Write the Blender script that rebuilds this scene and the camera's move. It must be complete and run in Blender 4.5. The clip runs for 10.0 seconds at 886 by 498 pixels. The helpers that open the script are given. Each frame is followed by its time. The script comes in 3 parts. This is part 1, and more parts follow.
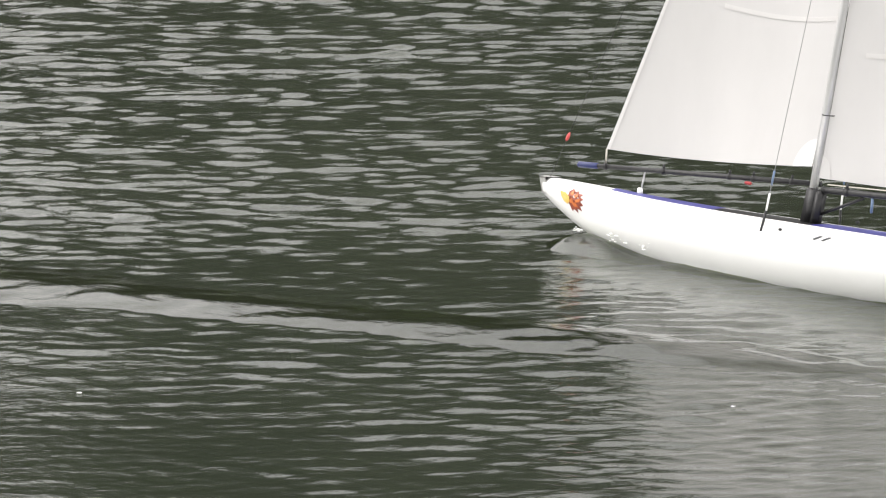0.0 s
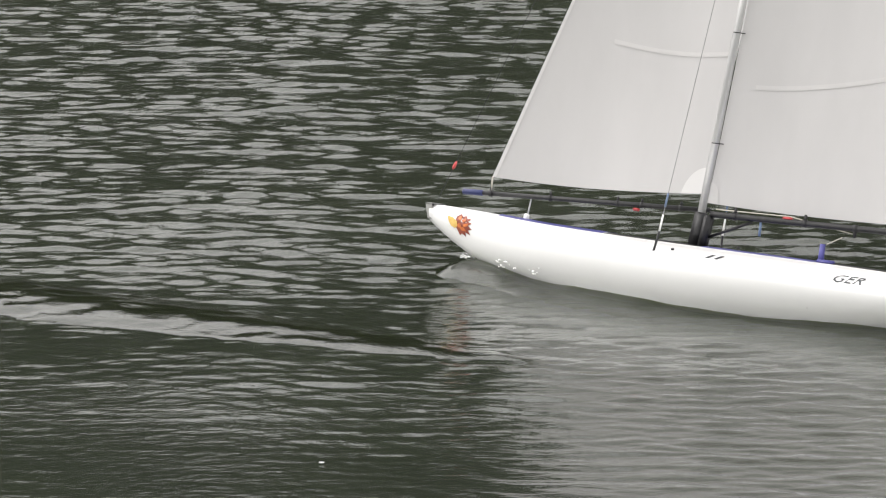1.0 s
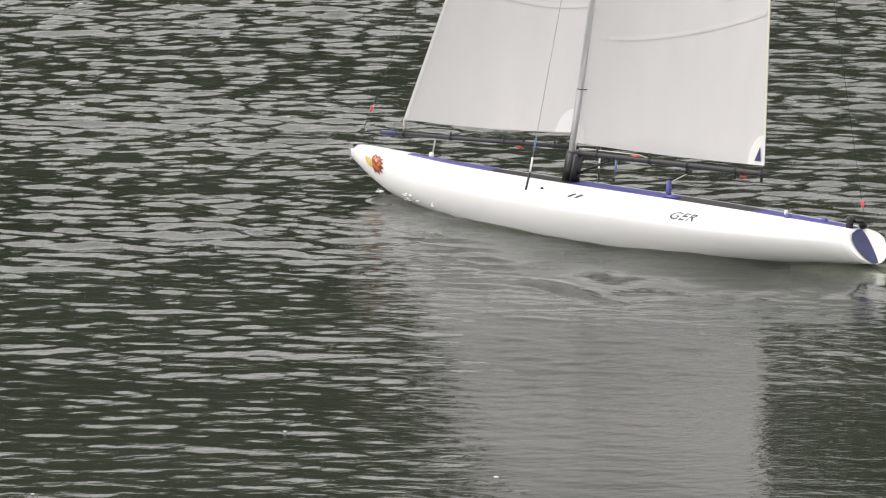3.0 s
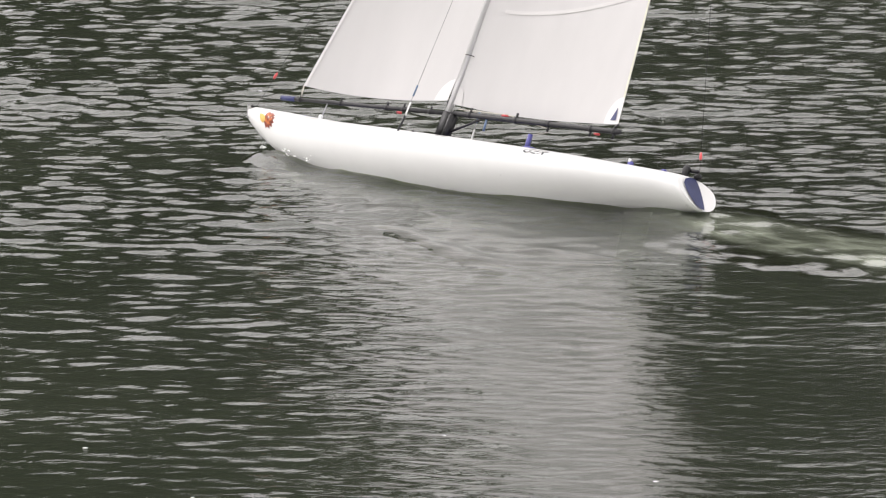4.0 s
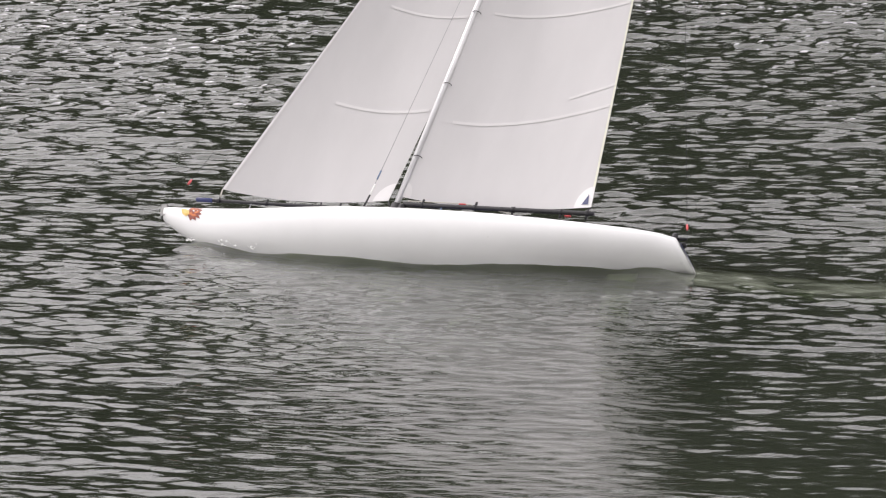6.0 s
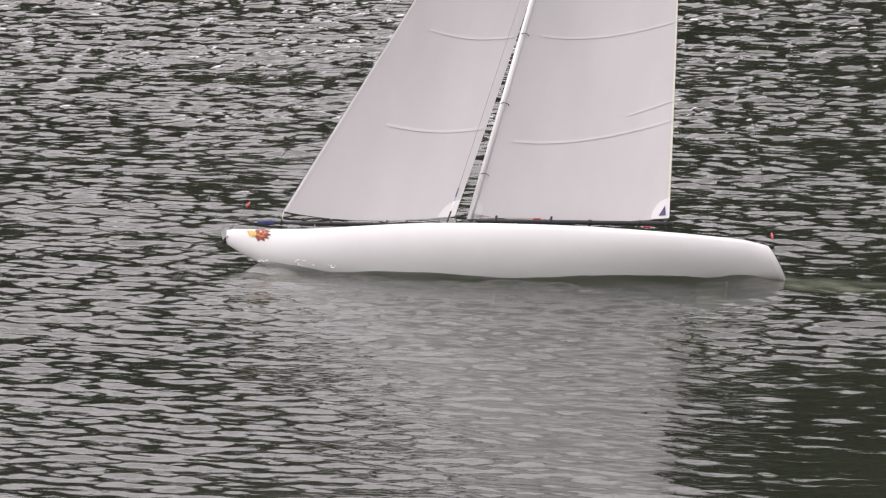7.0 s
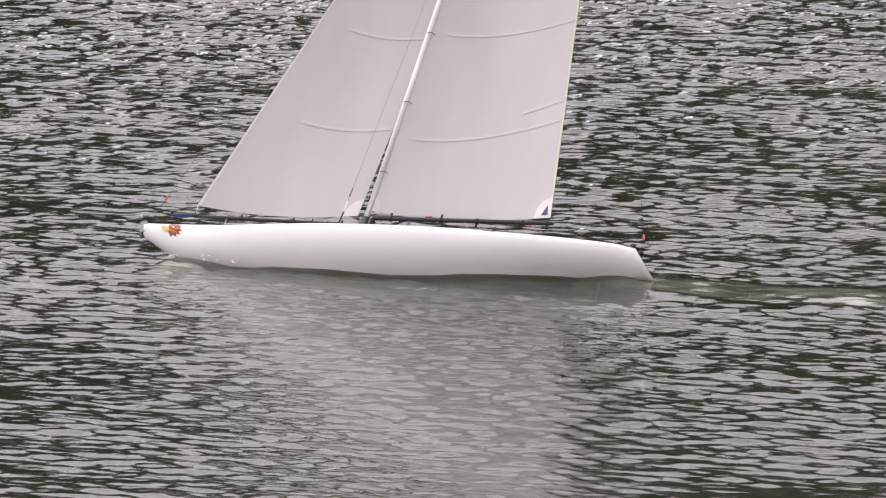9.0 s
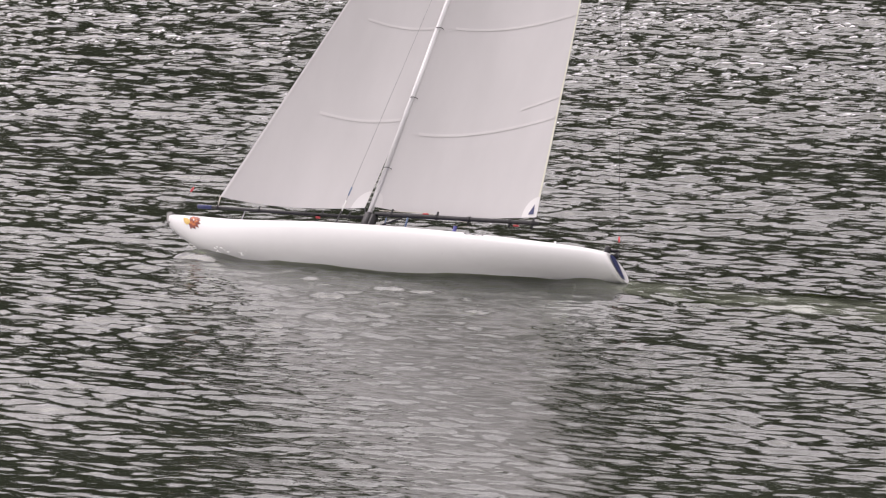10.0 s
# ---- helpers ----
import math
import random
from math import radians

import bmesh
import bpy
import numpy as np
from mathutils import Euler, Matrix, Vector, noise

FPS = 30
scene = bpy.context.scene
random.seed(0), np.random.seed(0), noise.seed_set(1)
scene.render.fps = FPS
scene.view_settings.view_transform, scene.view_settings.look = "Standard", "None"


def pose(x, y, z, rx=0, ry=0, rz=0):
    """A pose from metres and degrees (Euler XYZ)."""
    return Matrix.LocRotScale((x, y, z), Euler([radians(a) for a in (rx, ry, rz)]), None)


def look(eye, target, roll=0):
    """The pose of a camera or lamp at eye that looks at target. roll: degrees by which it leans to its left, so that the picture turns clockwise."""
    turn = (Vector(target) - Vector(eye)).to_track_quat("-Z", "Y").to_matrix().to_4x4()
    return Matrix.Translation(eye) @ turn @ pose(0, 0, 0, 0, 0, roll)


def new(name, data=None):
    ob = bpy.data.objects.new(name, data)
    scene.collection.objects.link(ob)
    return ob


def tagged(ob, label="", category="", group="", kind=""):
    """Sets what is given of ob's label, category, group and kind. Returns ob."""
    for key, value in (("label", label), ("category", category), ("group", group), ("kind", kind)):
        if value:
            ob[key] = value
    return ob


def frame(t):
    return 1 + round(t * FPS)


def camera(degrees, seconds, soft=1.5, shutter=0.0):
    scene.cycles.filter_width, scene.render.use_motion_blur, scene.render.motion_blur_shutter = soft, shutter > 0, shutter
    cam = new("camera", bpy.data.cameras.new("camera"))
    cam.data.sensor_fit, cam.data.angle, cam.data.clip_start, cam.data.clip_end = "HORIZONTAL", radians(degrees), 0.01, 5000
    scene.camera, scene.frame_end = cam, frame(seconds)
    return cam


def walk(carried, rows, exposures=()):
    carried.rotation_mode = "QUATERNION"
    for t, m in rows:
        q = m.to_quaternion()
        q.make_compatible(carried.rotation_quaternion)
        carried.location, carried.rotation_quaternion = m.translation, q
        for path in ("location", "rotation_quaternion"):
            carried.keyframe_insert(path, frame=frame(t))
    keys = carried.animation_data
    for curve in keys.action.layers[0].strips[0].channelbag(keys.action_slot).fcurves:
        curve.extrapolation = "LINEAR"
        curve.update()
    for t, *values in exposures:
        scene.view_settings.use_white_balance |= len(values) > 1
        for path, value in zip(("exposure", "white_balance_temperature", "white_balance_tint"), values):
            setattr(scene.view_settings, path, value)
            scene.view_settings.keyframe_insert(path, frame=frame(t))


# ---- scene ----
# ---- camera: hand-held on the bank, panning after the boat ----
cam = camera(10.0, 10.0, 1.15)
EYE = (0.0, 0.0, 1.247)
CAMERA_ROWS = [
    # seconds, yaw, pitch, roll
    (0.00, -13.954, -11.240, -0.312),
    (0.50, -12.370, -10.715, -0.042),
    (1.00, -11.137, -10.433, -0.502),
    (1.50, -10.305, -10.574, -0.786),
    (2.00, -7.206, -10.326, -0.439),
    (2.50, -6.562, -10.020, -0.314),
    (2.70, -5.641, -10.032, -0.271),
    (3.80, -3.661, -10.168, 0.035),
    (4.00, -2.907, -10.044, 0.099),
    (4.50, -1.514, -9.288, -0.123),
    (5.00, -0.417, -9.149, -0.249),
    (5.50, 1.665, -8.753, -0.032),
    (6.00, 3.259, -8.372, 0.118),
    (6.20, 4.587, -8.314, 0.191),
    (7.30, 9.008, -7.863, -0.070),
    (7.50, 10.013, -7.788, -0.151),
    (8.00, 11.015, -7.767, -0.190),
    (8.50, 12.154, -7.726, 0.056),
    (9.00, 13.984, -7.645, 0.091),
    (9.50, 16.053, -7.547, -0.158),
    (10.00, 17.352, -7.413, -0.463),
]


def camera_pose(yaw, pitch, roll):
    return Matrix.Translation(EYE) @ pose(0, 0, 0, 0, 0, yaw) @ pose(0, 0, 0, 90 + pitch) @ pose(0, 0, 0, 0, 0, -roll)


walk(cam, [(t, camera_pose(a, b, c)) for t, a, b, c in CAMERA_ROWS],
     exposures=[(0.0, 0.42, 6650, 11), (0.6, 0.24, 6650, 11), (1.5, 0.02, 6550, 11), (2.5, 0.10, 6600, 12), (4.0, 0.08, 6650, 14), (5.0, 0.00, 6600, 15), (6.0, -0.14, 6550, 17), (7.5, -0.25, 6600, 22), (8.5, -0.22, 6600, 22), (10.0, -0.18, 6650, 22)])

# ---- daylight: a bright overcast sky ----
SUN_ELEVATION, SUN_ROTATION = radians(50), radians(-60)
world = bpy.data.worlds.new("sky")
scene.world = world
world.use_nodes = True
wn = world.node_tree
sky = wn.nodes.new("ShaderNodeTexSky")
sky.sky_type = "NISHITA"
sky.sun_disc = False
sky.sun_elevation, sky.sun_rotation = SUN_ELEVATION, SUN_ROTATION
sky.air_density, sky.dust_density = 1.0, 6.0
grey = wn.nodes.new("ShaderNodeHueSaturation")
grey.inputs["Saturation"].default_value = 0.12
background = wn.nodes["Background"]
background.inputs["Strength"].default_value = 0.07
wn.links.new(sky.outputs[0], grey.inputs["Color"])
wn.links.new(grey.outputs[0], background.inputs["Color"])
# the even grey of the cloud deck over the clear sky's own light
cloud = wn.nodes.new("ShaderNodeBackground")
cloud.inputs["Strength"].default_value = 1.12
puffs = wn.nodes.new("ShaderNodeTexNoise")
puffs.inputs["Scale"].default_value, puffs.inputs["Detail"].default_value = 3.2, 4.0
tones = wn.nodes.new("ShaderNodeValToRGB")
tones.color_ramp.elements[0].position, tones.color_ramp.elements[1].position = 0.34, 0.68
tones.color_ramp.elements[0].color, tones.color_ramp.elements[1].color = (0.58, 0.58, 0.585, 1), (1.25, 1.24, 1.22, 1)
wn.links.new(wn.nodes.new("ShaderNodeTexCoord").outputs["Generated"], puffs.inputs["Vector"])
wn.links.new(puffs.outputs["Fac"], tones.inputs[0])
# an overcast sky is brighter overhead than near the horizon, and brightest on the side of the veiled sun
height, lift, shade = wn.nodes.new("ShaderNodeSeparateXYZ"), wn.nodes.new("ShaderNodeMapRange"), wn.nodes.new("ShaderNodeVectorMath")
for slot, v in ((1, 0.0), (2, 1.0), (3, 0.66), (4, 1.50)):
    lift.inputs[slot].default_value = v
shade.operation = "SCALE"
wn.links.new(puffs.inputs["Vector"].links[0].from_socket, height.inputs[0])
wn.links.new(height.outputs[2], lift.inputs[0])
wn.links.new(tones.outputs[0], shade.inputs[0])
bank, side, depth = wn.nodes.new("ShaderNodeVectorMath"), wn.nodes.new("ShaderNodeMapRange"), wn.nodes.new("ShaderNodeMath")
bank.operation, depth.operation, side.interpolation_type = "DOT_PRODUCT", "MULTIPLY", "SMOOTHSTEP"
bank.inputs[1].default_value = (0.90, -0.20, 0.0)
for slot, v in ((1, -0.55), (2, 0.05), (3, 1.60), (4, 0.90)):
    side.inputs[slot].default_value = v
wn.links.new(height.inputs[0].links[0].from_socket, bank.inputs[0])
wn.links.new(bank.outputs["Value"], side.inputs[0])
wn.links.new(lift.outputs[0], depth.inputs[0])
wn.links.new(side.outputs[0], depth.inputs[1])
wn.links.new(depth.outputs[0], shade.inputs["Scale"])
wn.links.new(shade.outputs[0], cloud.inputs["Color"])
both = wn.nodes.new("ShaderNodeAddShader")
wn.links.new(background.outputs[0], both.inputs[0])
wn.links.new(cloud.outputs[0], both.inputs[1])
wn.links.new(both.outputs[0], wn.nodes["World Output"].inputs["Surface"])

sun = new("sun", bpy.data.lights.new("sun", "SUN"))
sun.data.energy, sun.data.angle, sun.data.color = 0.20, radians(40), (1.0, 0.97, 0.94)
sun_way = Vector((math.sin(SUN_ROTATION) * math.cos(SUN_ELEVATION), math.cos(SUN_ROTATION) * math.cos(SUN_ELEVATION), math.sin(SUN_ELEVATION)))
sun.matrix_world = look(sun_way * 60, (0, 0, 0))


# ---- materials ----
def material(name):
    m = bpy.data.materials.new(name)
    m.use_nodes = True
    n = m.node_tree.nodes
    return m, n, m.node_tree.links, n["Principled BSDF"], n["Material Output"]


def noise_node(n, l, scale, detail=4.0, stretch=None, rough=0.55):
    co = n.new("ShaderNodeTexCoord")
    tex = n.new("ShaderNodeTexNoise")
    tex.inputs["Scale"].default_value, tex.inputs["Detail"].default_value, tex.inputs["Roughness"].default_value = scale, detail, rough
    if stretch:
        mp = n.new("ShaderNodeMapping")
        mp.inputs["Scale"].default_value = stretch
        l.new(co.outputs["Object"], mp.inputs[0])
        l.new(mp.outputs[0], tex.inputs["Vector"])
    else:
        l.new(co.outputs["Object"], tex.inputs["Vector"])
    return tex


def ramp(n, l, fac, a, b, lo=0.35, hi=0.65):
    r = n.new("ShaderNodeValToRGB")
    r.color_ramp.elements[0].color, r.color_ramp.elements[1].color = (*a, 1), (*b, 1)
    r.color_ramp.elements[0].position, r.color_ramp.elements[1].position = lo, hi
    l.new(fac, r.inputs[0])
    return r


def surface(name, a, b, rough=0.4, metal=0.0, scale=30, bump=0.0, fine=400, coat=0.0, stretch=None):
    """A surface that varies between two colours, with a fine relief and an uneven gloss."""
    m, n, l, bsdf, out = material(name)
    big = noise_node(n, l, scale, 5, stretch)
    c = ramp(n, l, big.outputs["Fac"], a, b)
    l.new(c.outputs[0], bsdf.inputs["Base Color"])
    small = noise_node(n, l, fine, 2)
    r = n.new("ShaderNodeMapRange")
    r.inputs["To Min"].default_value, r.inputs["To Max"].default_value = rough * 0.8, min(1.0, rough * 1.25)
    l.new(small.outputs["Fac"], r.inputs[0])
    l.new(r.outputs[0], bsdf.inputs["Roughness"])
    bsdf.inputs["Metallic"].default_value = metal
    bsdf.inputs["Coat Weight"].default_value = coat
    if bump:
        bp = n.new("ShaderNodeBump")
        bp.inputs["Strength"].default_value, bp.inputs["Distance"].default_value = bump, 0.002
        l.new(small.outputs["Fac"], bp.inputs["Height"])
        l.new(bp.outputs[0], bsdf.inputs["Normal"])
    return m


def water_material(name, ripple, low=(0.048, 0.059, 0.042), high=(0.066, 0.078, 0.057), tint=(0.72, 0.84, 0.52), clarity=0.64):
    """Murky green pond water: gloss by Fresnel over a body that lets a little light through."""
    m, n, l, bsdf, out = material(name)
    n.remove(bsdf)
    fine = noise_node(n, l, 42.0, 3, (1.0, 1.9, 1.0), 0.5)
    bp = n.new("ShaderNodeBump")
    bp.inputs["Strength"].default_value, bp.inputs["Distance"].default_value = ripple, 0.004
    l.new(fine.outputs["Fac"], bp.inputs["Height"])
    murk = noise_node(n, l, 1.3, 3)
    col = ramp(n, l, murk.outputs["Fac"], low, high)
    body = n.new("ShaderNodeBsdfDiffuse")
    l.new(col.outputs[0], body.inputs["Color"])
    clear = n.new("ShaderNodeBsdfTransparent")
    clear.inputs["Color"].default_value = (*tint, 1)
    inner = n.new("ShaderNodeMixShader")
    inner.inputs[0].default_value = clarity
    l.new(body.outputs[0], inner.inputs[1])
    l.new(clear.outputs[0], inner.inputs[2])
    gloss = n.new("ShaderNodeBsdfGlossy")
    # capillary ripples, too small for the mesh, are rougher over the sheltered side of the pond
    spot, rough = n.new("ShaderNodeSeparateXYZ"), n.new("ShaderNodeMapRange")
    l.new(n.new("ShaderNodeNewGeometry").outputs["Position"], spot.inputs[0])
    for slot, v in ((1, -1.6), (2, 0.6), (3, 0.015), (4, 0.105)):
        rough.inputs[slot].default_value = v
    l.new(spot.outputs[0], rough.inputs[0])
    l.new(rough.outputs[0], gloss.inputs["Roughness"])
    gloss.inputs["Color"].default_value = (1, 1, 1, 1)
    fr = n.new("ShaderNodeFresnel")
    fr.inputs["IOR"].default_value = 1.62
    for node in (gloss, fr, body):
        l.new(bp.outputs[0], node.inputs["Normal"])
    top = n.new("ShaderNodeMixShader")
    l.new(fr.outputs[0], top.inputs[0])
    l.new(inner.outputs[0], top.inputs[1])
    l.new(gloss.outputs[0], top.inputs[2])
    l.new(top.outputs[0], out.inputs["Surface"])
    return m


def murk_material():
    m, n, l, bsdf, out = material("murk")
    n.remove(bsdf)
    d, c, x = n.new("ShaderNodeBsdfDiffuse"), n.new("ShaderNodeBsdfTransparent"), n.new("ShaderNodeMixShader")
    tex = noise_node(n, l, 2.0, 3)
    col = ramp(n, l, tex.outputs["Fac"], (0.026, 0.032, 0.015), (0.036, 0.042, 0.022))
    l.new(col.outputs[0], d.inputs[0])
    c.inputs[0].default_value = (0.8, 0.9, 0.55, 1)
    x.inputs[0].default_value = 0.45
    l.new(d.outputs[0], x.inputs[1])
    l.new(c.outputs[0], x.inputs[2])
    l.new(x.outputs[0], out.inputs["Surface"])
    return m


def sail_material(name, a, b, through_light=0.4):
    """Thin translucent sail film with faint creases and stains."""
    m, n, l, bsdf, out = material(name)
    big = noise_node(n, l, 7.0, 5, (1.0, 1.0, 0.35))
    c = ramp(n, l, big.outputs["Fac"], a, b, 0.3, 0.7)
    crease = noise_node(n, l, 14.0, 3, (1.0, 1.0, 0.25))
    bp = n.new("ShaderNodeBump")
    bp.inputs["Strength"].default_value, bp.inputs["Distance"].default_value = 0.25, 0.004
    l.new(crease.outputs["Fac"], bp.inputs["Height"])
    bsdf.inputs["Roughness"].default_value = 0.45
    l.new(c.outputs[0], bsdf.inputs["Base Color"])
    l.new(bp.outputs[0], bsdf.inputs["Normal"])
    tr, x = n.new("ShaderNodeBsdfTranslucent"), n.new("ShaderNodeMixShader")
    l.new(c.outputs[0], tr.inputs["Color"])
    x.inputs[0].default_value = through_light
    l.new(bsdf.outputs[0], x.inputs[1])
    l.new(tr.outputs[0], x.inputs[2])
    l.new(x.outputs[0], out.inputs["Surface"])
    return m


M_WATER = water_material("water", 0.25)
M_WAKE = water_material("wake_water", 0.18, (0.040, 0.050, 0.030), (0.062, 0.072, 0.046), (0.55, 0.66, 0.30), 0.86)


def aerate(m):
    """Milky aerated water in the trail behind the stern."""
    n, l = m.node_tree.nodes, m.node_tree.links
    spot = n.new("ShaderNodeSeparateXYZ")
    l.new(n.new("ShaderNodeTexCoord").outputs["Object"], spot.inputs[0])

    def calc(kind, a, b):
        k = n.new("ShaderNodeMath")
        k.operation, k.use_clamp = kind, kind == "MULTIPLY"
        for slot, v in ((0, a), (1, b)):
            if isinstance(v, float):
                k.inputs[slot].default_value = v
            else:
                l.new(v, k.inputs[slot])
        return k.outputs[0]

    def span(v, a, b, lo, hi):
        k = n.new("ShaderNodeMapRange")
        k.interpolation_type = "SMOOTHSTEP"
        for slot, x in ((1, a), (2, b), (3, lo), (4, hi)):
            k.inputs[slot].default_value = x
        l.new(v, k.inputs[0])
        return k.outputs[0]

    x, y = spot.outputs[0], spot.outputs[1]
    off = calc("ABSOLUTE", y, 0.0)
    wide = span(x, -0.40, -1.9, 0.09, 0.22)
    across = span(calc("DIVIDE", off, wide), 0.35, 1.15, 1.0, 0.0)
    along = calc("MULTIPLY", span(x, -0.40, -0.50, 0.0, 1.0), span(x, -0.9, -2.1, 1.0, 0.0))
    swirl = noise_node(n, l, 26.0, 5, (0.45, 1.0, 1.0))
    patchy = span(swirl.outputs["Fac"], 0.38, 0.68, 0.16, 0.78)
    f = calc("MULTIPLY", calc("MULTIPLY", across, along), patchy)
    milk, mix = n.new("ShaderNodeBsdfDiffuse"), n.new("ShaderNodeMixShader")
    milk.inputs["Color"].default_value = (0.30, 0.33, 0.26, 1)
    top = n["Material Output"].inputs["Surface"].links[0].from_node
    below = top.inputs[1].links[0].from_socket
    l.new(f, mix.inputs[0])
    l.new(below, mix.inputs[1])
    l.new(milk.outputs[0], mix.inputs[2])
    l.new(mix.outputs[0], top.inputs[1])


aerate(M_WAKE)
M_MURK = murk_material()
M_GELCOAT = surface("white_gelcoat", (0.80, 0.80, 0.79), (0.84, 0.84, 0.83), 0.30, 0, 9, 0.0, 40, 0.3)
M_BUMPER = surface("grey_rubber", (0.27, 0.27, 0.26), (0.36, 0.36, 0.34), 0.6, 0, 80, 0.3)
M_BLUE = surface("blue_film", (0.045, 0.045, 0.20), (0.075, 0.075, 0.28), 0.35, 0, 40, 0.3, 120)
M_NAVY = surface("navy_film", (0.014, 0.02, 0.085), (0.022, 0.032, 0.12), 0.4, 0, 60, 0.1)
M_BLACK = surface("black_plastic", (0.007, 0.007, 0.008), (0.015, 0.015, 0.016), 0.42, 0, 120, 0.2)
M_CARBON = surface("carbon_tube", (0.008, 0.008, 0.009), (0.022, 0.022, 0.023), 0.45, 0, 200, 0.15, 600)
M_ALU = surface("alloy_tube", (0.60, 0.60, 0.60), (0.72, 0.72, 0.71), 0.30, 0.45, 60, 0.1, 500, 0, (1, 1, 0.1))
M_STEEL = surface("steel_wire", (0.30, 0.30, 0.31), (0.42, 0.42, 0.43), 0.4, 0.5, 200)
M_RED = surface("red_tape", (0.42, 0.05, 0.06), (0.55, 0.08, 0.08), 0.5, 0, 80)
M_BEAD = surface("red_bead", (0.60, 0.07, 0.08), (0.70, 0.12, 0.11), 0.4, 0, 80)
M_LINE = surface("pale_line", (0.42, 0.40, 0.34), (0.55, 0.52, 0.45), 0.8, 0, 300, 0.3)
M_DARKLINE = surface("dark_line", (0.05, 0.05, 0.05), (0.09, 0.09, 0.085), 0.8, 0, 300)
M_WHITE = surface("white_fitting", (0.76, 0.76, 0.74), (0.84, 0.84, 0.82), 0.4, 0, 60)
M_LIGHTBLUE = surface("light_blue_plastic", (0.10, 0.16, 0.26), (0.15, 0.21, 0.32), 0.4, 0, 60)
M_SAIL = sail_material("sail_film", (0.560, 0.550, 0.546), (0.635, 0.622, 0.617), 0.28)
M_PATCH = sail_material("sail_patch", (0.70, 0.69, 0.68), (0.75, 0.74, 0.73), 0.15)
M_SEAM = sail_material("seam_tape", (0.61, 0.60, 0.592), (0.68, 0.665, 0.655), 0.22)
M_EDGE = sail_material("leech_tape", (0.70, 0.70, 0.58), (0.76, 0.76, 0.64), 0.4)
M_TEXT = surface("dark_lettering", (0.03, 0.035, 0.04), (0.06, 0.065, 0.07), 0.5, 0, 90)
M_ORANGE = surface("orange_print", (0.42, 0.09, 0.02), (0.60, 0.17, 0.03), 0.4, 0, 150)
M_BROWN = surface("brown_print", (0.16, 0.025, 0.012), (0.26, 0.05, 0.02), 0.4, 0, 150)
M_YELLOW = surface("yellow_print", (0.60, 0.38, 0.08), (0.70, 0.48, 0.14), 0.4, 0, 150)
M_FIN = surface("fin_white", (0.70, 0.71, 0.69), (0.78, 0.79, 0.77), 0.35, 0, 20)
M_LEAD = surface("lead_bulb", (0.10, 0.10, 0.11), (0.16, 0.16, 0.17), 0.5, 0.3, 30)
M_FOAM = surface("foam", (0.72, 0.73, 0.70), (0.85, 0.85, 0.83), 0.7, 0, 150, 0.5)
M_MUD = surface("pond_mud", (0.020, 0.024, 0.012), (0.045, 0.05, 0.028), 0.95, 0, 1.5, 0.4, 30)
M_GRASS = surface("bank_grass", (0.035, 0.06, 0.018), (0.08, 0.10, 0.035), 0.9, 0, 0.8, 0.6, 25)
M_LEAVES = surface("leaves", (0.040, 0.048, 0.026), (0.085, 0.094, 0.052), 0.7, 0, 0.35, 0.3, 6)


# ---- helpers for meshes ----
def part(name, bm, mat, parent=None, label="", smooth=True):
    me = bpy.data.meshes.new(name)
    bm.to_mesh(me)
    bm.free()
    me.materials.append(mat)
    if smooth:
        for p in me.polygons:
            p.use_smooth = True
    ob = new(name, me)
    ob.parent = parent
    if label:
        tagged(ob, label)
    return ob


def tube(bm, path, radii, sides=10, cap=True):
    """A round bar through the points of path."""
    path = [Vector(p) for p in path]
    if not hasattr(radii, "__len__"):
        radii = [radii] * len(path)
    rings = []
    for i, p in enumerate(path):
        d = (path[min(i + 1, len(path) - 1)] - path[max(i - 1, 0)]).normalized()
        a = d.orthogonal().normalized() if i == 0 else (a - d * a.dot(d)).normalized()
        b = d.cross(a)
        rings.append([bm.verts.new(p + (a * math.cos(k * math.tau / sides) + b * math.sin(k * math.tau / sides)) * radii[i]) for k in range(sides)])
    for r, s in zip(rings, rings[1:]):
        for k in range(sides):
            bm.faces.new((r[k], r[(k + 1) % sides], s[(k + 1) % sides], s[k]))
    if cap:
        bm.faces.new(rings[0][::-1])
        bm.faces.new(rings[-1])
    return bm


def bar(path, radii, sides=10):
    return tube(bmesh.new(), path, radii, sides)


def block(size, at, bevel=0.001, turn=None):
    bm = bmesh.new()
    bmesh.ops.create_cube(bm, size=1.0)
    bmesh.ops.scale(bm, vec=size, verts=bm.verts)
    bmesh.ops.bevel(bm, geom=bm.edges[:], offset=bevel, segments=2, affect="EDGES")
    if turn:
        bmesh.ops.transform(bm, matrix=turn, verts=bm.verts)
    bmesh.ops.translate(bm, vec=at, verts=bm.verts)
    return bm


def sheet(rows):
    """A surface through rows of points."""
    bm = bmesh.new()
    vs = [[bm.verts.new(p) for p in r] for r in rows]
    for r, s in zip(vs, vs[1:]):
        for k in range(len(r) - 1):
            bm.faces.new((r[k], r[k + 1], s[k + 1], s[k]))
    return bm


def blob(bm, at, r, squash=(1, 1, 1), sub=1):
    made = bmesh.ops.create_icosphere(bm, subdivisions=sub, radius=r)
    for v in made["verts"]:
        v.co = Vector((v.co[i] * squash[i] for i in range(3))) + Vector(at)


